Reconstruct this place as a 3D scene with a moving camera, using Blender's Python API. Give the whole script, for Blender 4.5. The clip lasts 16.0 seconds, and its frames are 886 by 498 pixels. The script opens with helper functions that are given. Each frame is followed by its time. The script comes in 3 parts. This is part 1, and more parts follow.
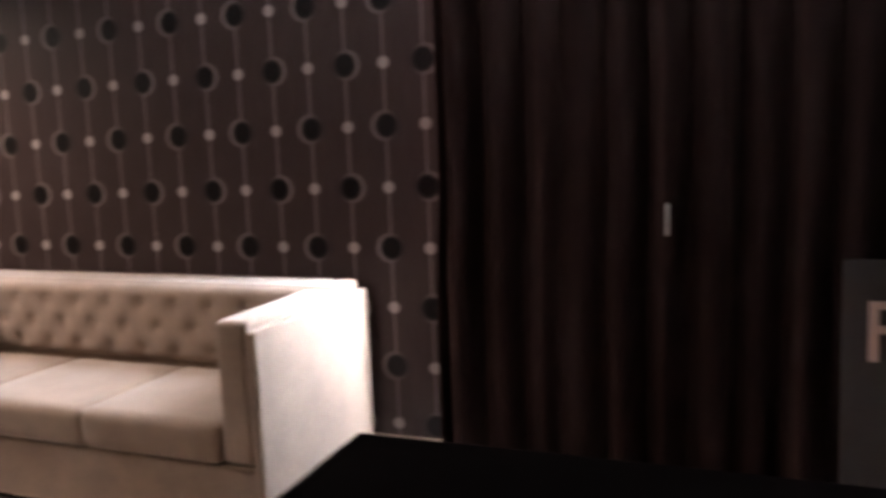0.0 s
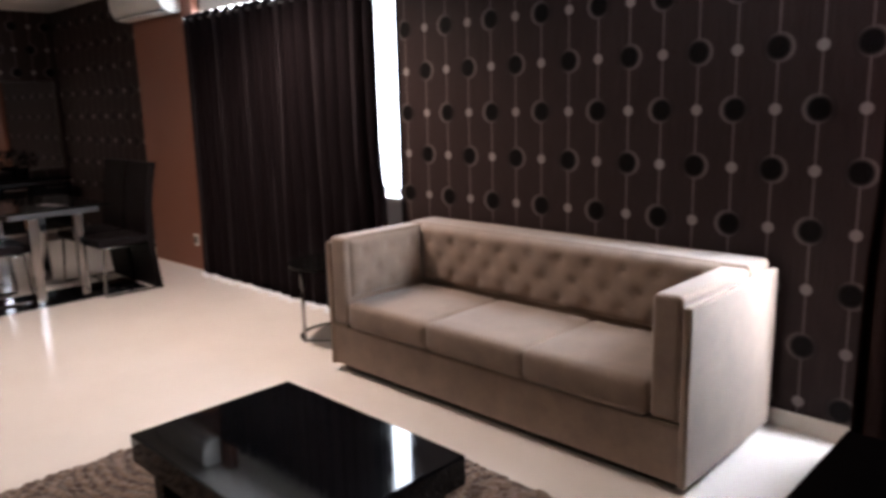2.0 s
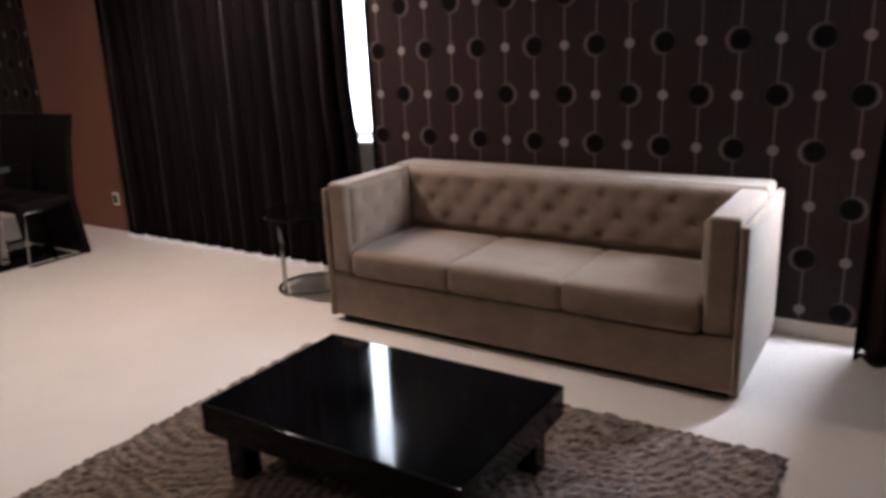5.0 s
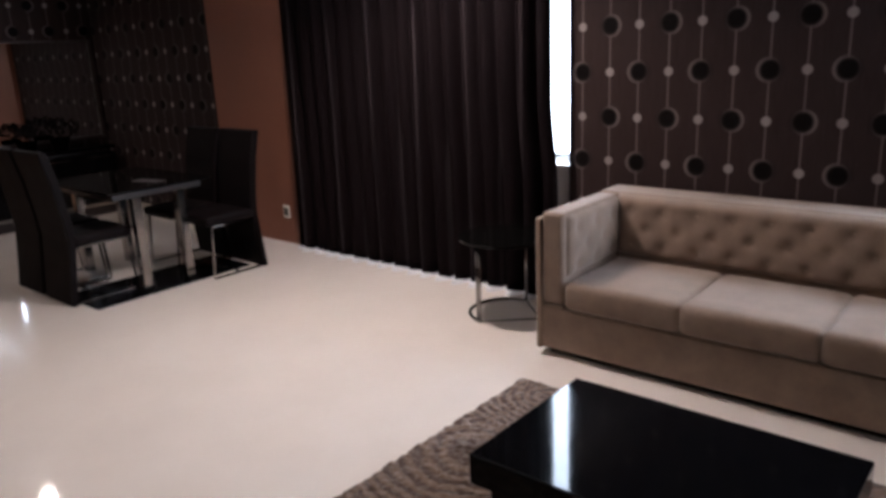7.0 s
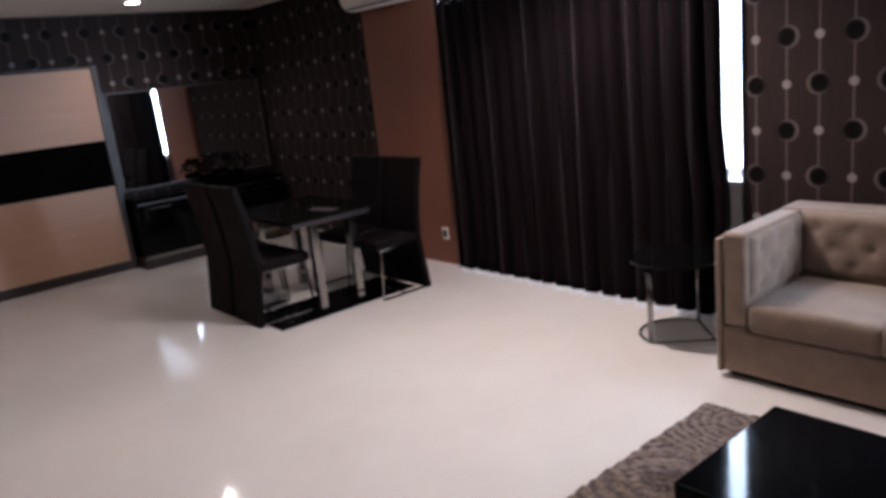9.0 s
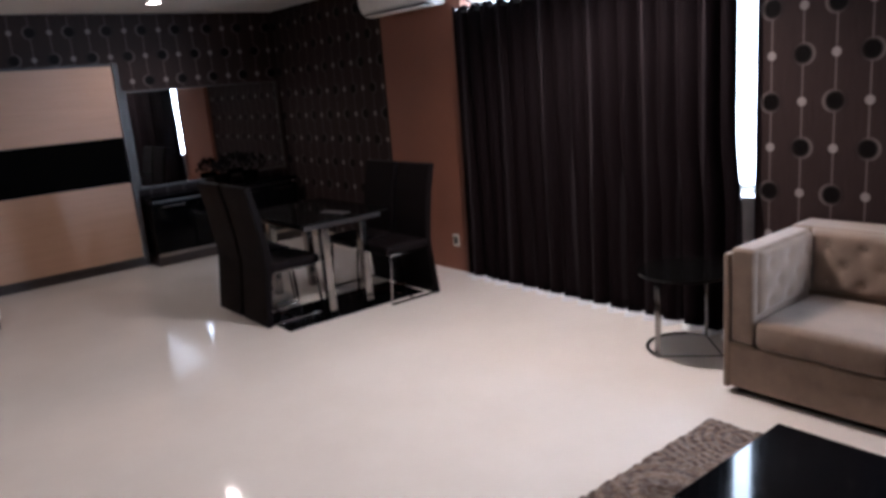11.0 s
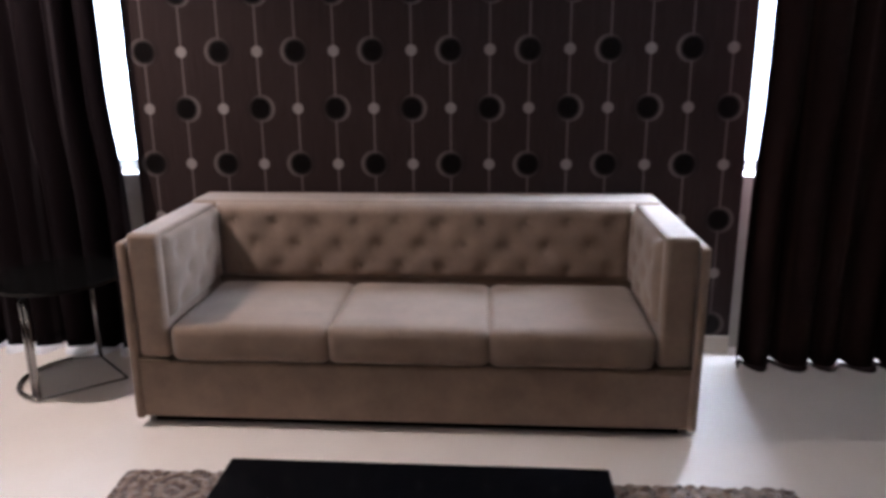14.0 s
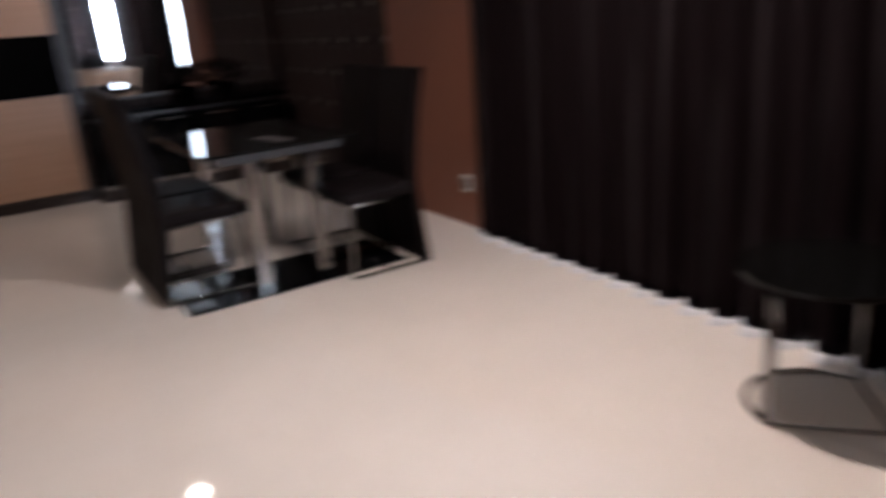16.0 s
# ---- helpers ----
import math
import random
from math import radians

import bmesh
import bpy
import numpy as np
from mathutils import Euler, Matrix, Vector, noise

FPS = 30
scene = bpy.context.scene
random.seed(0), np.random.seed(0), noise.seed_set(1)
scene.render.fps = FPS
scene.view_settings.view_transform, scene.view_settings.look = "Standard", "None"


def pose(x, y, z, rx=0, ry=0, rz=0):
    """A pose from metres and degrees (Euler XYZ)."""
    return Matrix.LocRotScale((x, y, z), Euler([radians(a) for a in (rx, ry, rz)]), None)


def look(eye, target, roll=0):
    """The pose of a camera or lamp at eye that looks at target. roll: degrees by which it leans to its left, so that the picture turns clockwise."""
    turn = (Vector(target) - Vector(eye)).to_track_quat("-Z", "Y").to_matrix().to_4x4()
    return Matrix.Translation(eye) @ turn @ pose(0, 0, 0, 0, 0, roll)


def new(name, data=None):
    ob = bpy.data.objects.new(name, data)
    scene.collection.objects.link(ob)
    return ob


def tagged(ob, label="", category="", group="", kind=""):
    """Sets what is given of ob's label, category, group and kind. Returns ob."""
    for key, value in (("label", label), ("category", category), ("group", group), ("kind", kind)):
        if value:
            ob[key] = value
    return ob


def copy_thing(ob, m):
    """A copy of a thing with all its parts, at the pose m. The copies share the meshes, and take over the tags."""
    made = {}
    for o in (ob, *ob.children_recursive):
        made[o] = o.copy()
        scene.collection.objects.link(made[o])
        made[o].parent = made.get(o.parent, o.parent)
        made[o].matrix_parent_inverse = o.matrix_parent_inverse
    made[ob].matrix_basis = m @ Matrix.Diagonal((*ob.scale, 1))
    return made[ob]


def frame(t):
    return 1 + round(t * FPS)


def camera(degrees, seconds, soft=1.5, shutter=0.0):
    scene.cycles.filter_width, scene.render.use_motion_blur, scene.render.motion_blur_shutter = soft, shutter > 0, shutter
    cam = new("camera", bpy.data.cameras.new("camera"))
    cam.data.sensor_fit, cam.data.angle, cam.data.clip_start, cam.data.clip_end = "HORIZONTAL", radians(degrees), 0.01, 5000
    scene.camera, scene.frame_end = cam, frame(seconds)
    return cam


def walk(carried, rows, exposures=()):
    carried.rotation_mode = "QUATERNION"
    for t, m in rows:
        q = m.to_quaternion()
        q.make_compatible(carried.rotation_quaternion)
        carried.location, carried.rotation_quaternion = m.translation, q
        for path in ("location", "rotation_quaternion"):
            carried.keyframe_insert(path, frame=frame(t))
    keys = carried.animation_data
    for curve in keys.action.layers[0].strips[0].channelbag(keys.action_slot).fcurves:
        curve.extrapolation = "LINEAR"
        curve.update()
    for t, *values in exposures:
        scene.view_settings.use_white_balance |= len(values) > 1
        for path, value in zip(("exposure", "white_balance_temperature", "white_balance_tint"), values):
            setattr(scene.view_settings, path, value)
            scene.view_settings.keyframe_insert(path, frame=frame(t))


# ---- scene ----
cam = camera(62.0, 16.0, soft=3.5, shutter=0.5)
PATH = [
    (0, (3.759, -2.828, 1.286), (3.0665, -0.9679, 1.0377), -2.11),
    (0.5, (3.534, -2.950, 1.442), (2.6201, -1.2044, 1.0988), -1.74),
    (1, (3.451, -3.129, 1.482), (2.3758, -1.4840, 1.1108), -2.74),
    (1.5, (3.481, -3.267, 1.483), (2.2603, -1.7412, 1.0576), -2.02),
    (2, (3.511, -3.296, 1.500), (2.1399, -1.8948, 1.1038), -1.54),
    (2.5, (3.514, -3.294, 1.510), (2.0669, -1.9764, 1.0983), -1.35),
    (3, (3.478, -3.323, 1.503), (2.1020, -1.9377, 1.0675), 0.80),
    (3.2, (3.440, -3.360, 1.475), (2.1359, -1.8960, 1.0771), 0.89),
    (5.3, (2.719, -3.858, 1.503), (1.6692, -2.2552, 0.9286), -2.78),
    (5.5, (2.614, -3.909, 1.529), (1.5095, -2.3440, 0.9541), -2.54),
    (6, (2.415, -3.912, 1.581), (1.1414, -2.4622, 1.0545), -2.12),
    (6.5, (2.349, -3.893, 1.593), (1.0479, -2.4870, 1.0181), -2.00),
    (7, (2.247, -3.972, 1.610), (0.9936, -2.5065, 1.0800), -2.59),
    (7.5, (2.159, -4.100, 1.657), (0.8231, -2.7041, 1.1398), -6.34),
    (8, (2.166, -4.120, 1.673), (0.7212, -2.8155, 1.2146), -5.69),
    (8.5, (2.158, -4.136, 1.687), (0.6792, -2.8699, 1.2285), -6.04),
    (9, (2.142, -4.178, 1.714), (0.6330, -2.9533, 1.2420), -6.37),
    (9.2, (2.189, -4.199, 1.747), (0.6480, -3.0142, 1.2769), -7.17),
    (11.3, (2.153, -4.151, 1.681), (0.6366, -2.9244, 1.2394), -3.80),
    (11.5, (2.138, -4.118, 1.657), (0.7003, -2.7967, 1.2255), -3.86),
    (12, (2.071, -4.054, 1.613), (0.9836, -2.4599, 1.0881), -1.31),
    (12.5, (2.049, -3.874, 1.561), (1.2237, -2.1359, 1.0139), -0.47),
    (13, (1.933, -3.726, 1.523), (1.2265, -1.9362, 0.9766), -0.13),
    (13.5, (1.775, -3.528, 1.446), (1.4472, -1.6225, 0.9362), 0.14),
    (14, (1.616, -3.406, 1.413), (1.4784, -1.4787, 0.8974), -0.50),
    (14.5, (1.437, -3.219, 1.345), (1.1852, -1.2859, 0.8961), 1.18),
    (15, (1.325, -3.010, 1.350), (0.9293, -1.1192, 0.8325), 2.13),
    (15.5, (1.219, -2.887, 1.444), (0.3309, -1.1917, 0.8618), -0.47),
    (16, (0.933, -2.594, 1.339), (-0.6914, -1.6035, 0.7214), -4.50),
]
walk(cam, [(t, look(eye, target, roll)) for t, eye, target, roll in PATH], [(0.0, 0.72, 6700, 17), (0.5, 0.42, 6600, 17), (1.0, 0.2, 6500, 16), (3.2, -0.10, 6350, 16), (5.3, -0.36, 6250, 15), (9.0, -0.18, 5600, 13), (11.5, -0.2, 5600, 13), (12.5, -0.44, 5700, 14), (14.0, -0.2, 5750, 14), (16.0, -0.32, 6000, 14)])

# ---- world and light ----
world = bpy.data.worlds.new("sky")
scene.world = world
world.use_nodes = True
wn = world.node_tree
sky = wn.nodes.new("ShaderNodeTexSky")
sky.sky_type, sky.sun_disc = "NISHITA", False
sky.sun_elevation, sky.sun_rotation = radians(50), radians(20)
bgn = wn.nodes["Background"]
wn.links.new(sky.outputs[0], bgn.inputs[0])
bgn.inputs[1].default_value = 0.15

sun_data = bpy.data.lights.new("sun", "SUN")
sun_data.energy, sun_data.angle, sun_data.color = 2.0, radians(0.5), (1, 0.95, 0.88)
sun = new("sun", sun_data)
sun.matrix_world = look((0, 0, 8), (-3, 4, 0))


def window_lamp(x0, x1, power):
    d = bpy.data.lights.new("window_daylight", "AREA")
    d.shape, d.size, d.size_y, d.energy, d.color = "RECTANGLE", x1 - x0, 1.5, power, (0.80, 0.90, 1.0)
    o = new("window_daylight", d)
    o.matrix_world = look(((x0 + x1) / 2, 0.19, 1.6), ((x0 + x1) / 2, -1, 1.6))
    return o


window_lamp(-2.5, -0.15, 260)
window_lamp(2.78, 5.0, 2300)

# first two follow a reflection and a shadow; the other four are added fill
LAMPS = [(-5.1, -1.65), (-0.75, -1.05), (1.75, -1.75), (-1.15, -4.2), (1.75, -4.2), (-3.2, -5.2)]
LAMP_POWER = {(-5.1, -1.65): 5, (-0.75, -1.05): 38, (1.75, -1.75): 0.9, (-1.15, -4.2): 4.5, (1.75, -4.2): 1.2, (-3.2, -5.2): 8}
CEIL = 2.62
for lx, ly in LAMPS:
    d = bpy.data.lights.new("downlight_bulb", "SPOT")
    d.energy, d.color, d.spot_size, d.spot_blend, d.shadow_soft_size = LAMP_POWER[lx, ly] * 7, (1.0, 0.83, 0.70), radians(150), 0.6, 0.045
    o = new("downlight_bulb", d)
    o.location = (lx, ly, CEIL - 0.03)


# ---- materials ----
class Net:
    """Short-hand for building a node material."""

    def __init__(self, name):
        self.mat = bpy.data.materials.new(name)
        self.mat.use_nodes = True
        self.t = self.mat.node_tree
        self.b = self.t.nodes["Principled BSDF"]

    def node(self, kind, **sockets):
        n = self.t.nodes.new(kind)
        for k, v in sockets.items():
            self.put(n.inputs[k.replace("_", " ")], v)
        return n

    def put(self, socket, v):
        if isinstance(v, bpy.types.NodeSocket):
            self.t.links.new(v, socket)
        else:
            socket.default_value = v

    def math(self, op, a, b=0.0, c=0.0):
        n = self.t.nodes.new("ShaderNodeMath")
        n.operation = op
        for i, v in enumerate((a, b, c)):
            self.put(n.inputs[i], v)
        return n.outputs[0]

    def mix(self, fac, a, b):
        n = self.t.nodes.new("ShaderNodeMix")
        n.data_type = "RGBA"
        self.put(n.inputs[0], fac)
        self.put(n.inputs[6], a if not isinstance(a, tuple) else (*a, 1))
        self.put(n.inputs[7], b if not isinstance(b, tuple) else (*b, 1))
        return n.outputs[2]

    def noise(self, scale, detail=4.0, stretch=(1, 1, 1), rough=0.6):
        co = self.t.nodes.new("ShaderNodeTexCoord").outputs["Object"]
        m = self.t.nodes.new("ShaderNodeMapping")
        m.inputs["Scale"].default_value = stretch
        self.t.links.new(co, m.inputs["Vector"])
        n = self.node("ShaderNodeTexNoise", Vector=m.outputs[0], Scale=scale, Detail=detail, Roughness=rough)
        return n.outputs[0]

    def bump(self, height, strength=0.2, distance=0.002):
        n = self.node("ShaderNodeBump", Height=height, Strength=strength, Distance=distance)
        self.put(self.b.inputs["Normal"], n.outputs[0])

    def set(self, **kw):
        for k, v in kw.items():
            if isinstance(v, tuple) and len(v) == 3:
                v = (*v, 1)
            self.put(self.b.inputs[k.replace("_", " ")], v)
        return self


def ranged(n, v, lo, hi):
    r = n.node("ShaderNodeMapRange", Value=v)
    r.inputs[3].default_value, r.inputs[4].default_value = lo, hi
    r.inputs[1].default_value, r.inputs[2].default_value = 0.25, 0.75
    return r.outputs[0]


def surface(name, c1, c2, rough, scale, bump=0.1, metal=0.0, stretch=(1, 1, 1), coat=0.0, fine=None, sheen=0.0, spec=0.5):
    n = Net(name)
    n.b.inputs["Specular IOR Level"].default_value = spec
    big = n.noise(scale, 4, stretch)
    small = n.noise(fine or scale * 14, 3, stretch)
    f1 = n.math("ADD", n.math("MULTIPLY", big, 0.6), n.math("MULTIPLY", small, 0.4))
    n.set(Base_Color=n.mix(ranged(n, f1, 0, 1), c1, c2), Metallic=metal, Coat_Weight=coat, Sheen_Weight=sheen)
    n.set(Roughness=ranged(n, big, max(0.02, rough - 0.06), rough + 0.06))
    if bump:
        n.bump(small, bump)
    return n.mat


def wallpaper(name, axis, origin, zrow=1.4235):
    """Printed wallpaper: columns 17.7 cm apart strung with big dark discs in a pale crescent and small pale discs, staggered row by row."""
    cs, rs = 0.1767, 0.2565
    n = Net(name)
    p = n.node("ShaderNodeSeparateXYZ", Vector=n.t.nodes.new("ShaderNodeNewGeometry").outputs["Position"])
    u = n.math("DIVIDE", n.math("SUBTRACT", p.outputs[axis], origin), cs)
    v = n.math("DIVIDE", n.math("SUBTRACT", p.outputs["Z"], zrow), rs)
    i, j = n.math("ROUND", u), n.math("ROUND", v)
    du = n.math("MULTIPLY", n.math("SUBTRACT", u, i), cs)
    dv = n.math("MULTIPLY", n.math("SUBTRACT", v, j), rs)
    odd = n.math("FLOORED_MODULO", n.math("ADD", i, j), 2.0)
    jodd = n.math("FLOORED_MODULO", j, 2.0)
    big = n.math("SUBTRACT", 1.0, odd)

    def disc(x, y, r, edge):
        d = n.math("SQRT", n.math("ADD", n.math("MULTIPLY", x, x), n.math("MULTIPLY", y, y)))
        m = n.node("ShaderNodeMapRange", Value=d)
        m.inputs[1].default_value, m.inputs[2].default_value = r - edge, r + edge
        m.inputs[3].default_value, m.inputs[4].default_value = 1.0, 0.0
        return m.outputs[0]

    side = n.math("MULTIPLY_ADD", jodd, -2.0, 1.0)
    ring = n.math("MULTIPLY", big, disc(n.math("MULTIPLY_ADD", side, 0.006, du), dv, 0.061, 0.006))
    shade = n.math("MULTIPLY", big, disc(n.math("MULTIPLY_ADD", side, -0.008, du), dv, 0.056, 0.012))
    core = n.math("MULTIPLY", big, disc(du, dv, 0.050, 0.009))
    small = n.math("MULTIPLY", odd, disc(du, dv, 0.025, 0.004))
    line = n.math("LESS_THAN", n.math("ABSOLUTE", du), 0.0048)
    stretch = (90, 90, 1.2)
    grain = n.noise(4.0, 3, stretch)
    patch = n.noise(2.5, 3)
    base = n.mix(ranged(n, grain, 0, 1), (0.0185, 0.0118, 0.0113), (0.040, 0.0265, 0.0255))
    base = n.mix(n.math("MULTIPLY", patch, 0.35), base, (0.021, 0.0125, 0.011))
    col = n.mix(n.math("MULTIPLY", line, 0.55), base, (0.15, 0.12, 0.113))
    col = n.mix(n.math("MULTIPLY", ring, 0.5), col, (0.21, 0.175, 0.165))
    col = n.mix(n.math("MULTIPLY", shade, 0.8), col, (0.012, 0.008, 0.008))
    col = n.mix(n.math("MULTIPLY", core, 0.97), col, (0.003, 0.002, 0.002))
    col = n.mix(n.math("MULTIPLY", small, 0.72), col, (0.27, 0.235, 0.225))
    n.set(Base_Color=col, Roughness=0.42)
    n.b.inputs["Specular IOR Level"].default_value = 0.06
    n.bump(grain, 0.15, 0.001)
    return n.mat


def carpet_mat():
    n = Net("shaggy_rug")
    co = n.t.nodes.new("ShaderNodeTexCoord").outputs["Object"]
    warp = n.node("ShaderNodeTexNoise", Vector=co, Scale=5.0, Detail=3.0)
    moved = n.t.nodes.new("ShaderNodeVectorMath")
    moved.operation = "MULTIPLY_ADD"
    moved.inputs[1].default_value = (0.07, 0.07, 0.07)
    n.t.links.new(warp.outputs["Color"], moved.inputs[0])
    n.t.links.new(co, moved.inputs[2])
    vor = n.node("ShaderNodeTexVoronoi", Vector=moved.outputs[0], Scale=1.5)
    rings = n.math("SINE", n.math("MULTIPLY", vor.outputs["Distance"], 100.0))
    fuzz = n.noise(120, 3)
    m = n.math("ADD", n.math("MULTIPLY", rings, 0.17), fuzz)
    col = n.mix(ranged(n, m, 0, 1), (0.055, 0.030, 0.021), (0.225, 0.150, 0.110))
    n.set(Base_Color=col, Roughness=0.95, Sheen_Weight=0.3)
    n.bump(m, 0.8, 0.01)
    return n.mat


def floor_mat():
    n = Net("polished_cream_tile")
    cloud = n.noise(1.6, 5)
    fine = n.noise(30, 3)
    col = n.mix(ranged(n, cloud, 0, 1), (0.66, 0.595, 0.54), (0.73, 0.665, 0.61))
    col = n.mix(n.math("MULTIPLY", fine, 0.15), col, (0.60, 0.535, 0.48))
    n.set(Base_Color=col, Roughness=ranged(n, cloud, 0.05, 0.09))
    n.b.inputs["Specular IOR Level"].default_value = 0.5
    n.bump(cloud, 0.02, 0.002)
    return n.mat


def curtain_mat(name, dark, light, line):
    n = Net(name)
    co = n.t.nodes.new("ShaderNodeTexCoord").outputs["Object"]
    sx = n.node("ShaderNodeSeparateXYZ", Vector=co).outputs["X"]
    w = n.math("FRACT", n.math("MULTIPLY", sx, 4.6))
    stripe = n.math("LESS_THAN", n.math("ABSOLUTE", n.math("SUBTRACT", w, 0.5)), 0.035)
    weave = n.noise(8, 4, (60, 60, 2))
    base = n.mix(ranged(n, weave, 0, 1), dark, light)
    n.set(Base_Color=n.mix(n.math("MULTIPLY", stripe, 0.6), base, line), Roughness=0.75)
    n.b.inputs["Specular IOR Level"].default_value = 0.03
    n.bump(weave, 0.2, 0.001)
    return n.mat


M_FLOOR = floor_mat()
M_PAPER = wallpaper("disc_wallpaper", "X", 0.0)
M_PAPER_SIDE = wallpaper("disc_wallpaper_side", "Y", -0.09)
M_CEIL = surface("ceiling_paint", (0.72, 0.69, 0.64), (0.78, 0.75, 0.70), 0.8, 3, 0.05)
M_PLASTER = surface("plaster", (0.50, 0.47, 0.43), (0.58, 0.55, 0.50), 0.8, 3, 0.08)
M_RED = surface("terracotta_paint", (0.195, 0.072, 0.043), (0.235, 0.090, 0.054), 0.55, 2.2, 0.06)
M_SKIRT = surface("cream_skirting", (0.62, 0.54, 0.45), (0.70, 0.62, 0.53), 0.25, 3, 0.02)
M_FABRIC = surface("taupe_fabric", (0.128, 0.083, 0.058), (0.262, 0.180, 0.130), 0.88, 7, 0.5, fine=190, sheen=0.2)
M_SEAM = surface("taupe_seam", (0.13, 0.09, 0.06), (0.18, 0.13, 0.09), 0.9, 6, 0.2)
M_PLINTH = surface("dark_plinth", (0.0015, 0.0012, 0.0012), (0.003, 0.0022, 0.0022), 0.9, 6, 0.05, spec=0.0)
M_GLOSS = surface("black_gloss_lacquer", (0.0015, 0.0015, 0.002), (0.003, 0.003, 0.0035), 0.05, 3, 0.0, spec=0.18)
M_LEATHER = surface("dark_leatherette", (0.0035, 0.0024, 0.0026), (0.0075, 0.005, 0.0054), 0.55, 5, 0.25, fine=160, spec=0.07)
M_CHROME = surface("chrome", (0.27, 0.26, 0.255), (0.36, 0.345, 0.34), 0.14, 4, 0.0, metal=1.0)
M_DARKGLASS = surface("black_glass", (0.002, 0.002, 0.002), (0.004, 0.004, 0.004), 0.05, 3, 0.0, spec=0.2)
M_BAND = surface("smoked_glass", (0.002, 0.002, 0.002), (0.004, 0.004, 0.004), 0.25, 3, 0.0, spec=0.0)
M_CURTAIN = curtain_mat("dark_striped_curtain", (0.0034, 0.0021, 0.0025), (0.0082, 0.0052, 0.0060), (0.030, 0.024, 0.026))
M_CURTAIN_BROWN = curtain_mat("deep_brown_curtain", (0.0085, 0.0042, 0.0038), (0.020, 0.0100, 0.0090), (0.030, 0.016, 0.014))
M_RUG = carpet_mat()
M_WOOD = surface("tan_veneer", (0.40, 0.23, 0.145), (0.50, 0.30, 0.20), 0.4, 2.0, 0.06, stretch=(1, 0.6, 14))
M_DKWOOD = surface("wenge_wood", (0.016, 0.010, 0.009), (0.034, 0.021, 0.018), 0.35, 2.0, 0.08, stretch=(1, 1, 10))
M_WHITE = surface("white_plastic", (0.74, 0.72, 0.68), (0.80, 0.78, 0.74), 0.3, 3, 0.02)
M_SLOT = surface("dark_slot", (0.02, 0.02, 0.02), (0.03, 0.03, 0.03), 0.6, 3, 0.02)
M_FRAME = surface("window_aluminium", (0.55, 0.56, 0.57), (0.65, 0.66, 0.67), 0.35, 4, 0.02, metal=0.6)
M_LINING = surface("curtain_lining", (0.55, 0.55, 0.57), (0.66, 0.66, 0.68), 0.8, 5, 0.1)
M_CARD = surface("grey_card", (0.022, 0.016, 0.016), (0.036, 0.028, 0.028), 0.7, 3, 0.05)
M_PINK = surface("pale_pink_print", (0.60, 0.42, 0.38), (0.66, 0.48, 0.44), 0.6, 4, 0.02)
mn = Net("mirror_silver")
mn.set(Base_Color=(0.82, 0.84, 0.86), Metallic=1.0, Roughness=0.02)
M_MIRROR = mn.mat
gn = Net("window_glass")
gn.set(Base_Color=(1, 1, 1), Roughness=0.0, Transmission_Weight=1.0, IOR=1.02)
M_GLASS = gn.mat
en = Net("lamp_glow")
en.set(Base_Color=(1, 1, 1), Emission_Color=(1.0, 0.86, 0.70))
en.b.inputs["Emission Strength"].default_value = 60.0
M_GLOW = en.mat
dn = Net("overcast_daylight")
dn.set(Base_Color=(0.9, 0.95, 1.0), Emission_Color=(0.78, 0.89, 1.0))
dn.b.inputs["Emission Strength"].default_value = 9.0
M_DAY = dn.mat


# ---- mesh helpers ----
def box_into(bm, x0, y0, z0, x1, y1, z1, bevel=0.0, seg=2):
    vs = [bm.verts.new(c) for c in ((x0, y0, z0), (x1, y0, z0), (x1, y1, z0), (x0, y1, z0), (x0, y0, z1), (x1, y0, z1), (x1, y1, z1), (x0, y1, z1))]
    fs = [bm.faces.new([vs[i] for i in q]) for q in ((0, 3, 2, 1), (4, 5, 6, 7), (0, 1, 5, 4), (1, 2, 6, 5), (2, 3, 7, 6), (3, 0, 4, 7))]
    if bevel:
        edges = list({e for f in fs for e in f.edges})
        bmesh.ops.bevel(bm, geom=edges, offset=bevel, segments=seg, affect="EDGES", profile=0.5)
    return bm


def box(*a, **k):
    return box_into(bmesh.new(), *a, **k)


def rod_into(bm, a, b, r, seg=12, r2=None):
    a, b = Vector(a), Vector(b)
    m = Matrix.Translation((a + b) / 2) @ (b - a).to_track_quat("Z", "Y").to_matrix().to_4x4()
    bmesh.ops.create_cone(bm, cap_ends=True, segments=seg, radius1=r, radius2=r if r2 is None else r2, depth=(b - a).length, matrix=m)
    return bm


def tube_into(bm, path, r, seg=8, closed=False):
    """A round tube along a list of points."""
    pts = [Vector(p) for p in path]
    rings = []
    for i, p in enumerate(pts):
        q0 = pts[i - 1] if (i or closed) else p
        q1 = pts[(i + 1) % len(pts)] if (i < len(pts) - 1 or closed) else p
        q = (q1 - q0).to_track_quat("Z", "Y")
        rings.append([bm.verts.new(p + q @ Vector((r * math.cos(2 * math.pi * k / seg), r * math.sin(2 * math.pi * k / seg), 0))) for k in range(seg)])
    n = len(rings)
    for i in range(n if closed else n - 1):
        A, B = rings[i], rings[(i + 1) % n]
        for k in range(seg):
            bm.faces.new((A[k], A[(k + 1) % seg], B[(k + 1) % seg], B[k]))
    if not closed:
        bm.faces.new(rings[0][::-1])
        bm.faces.new(rings[-1])
    return bm


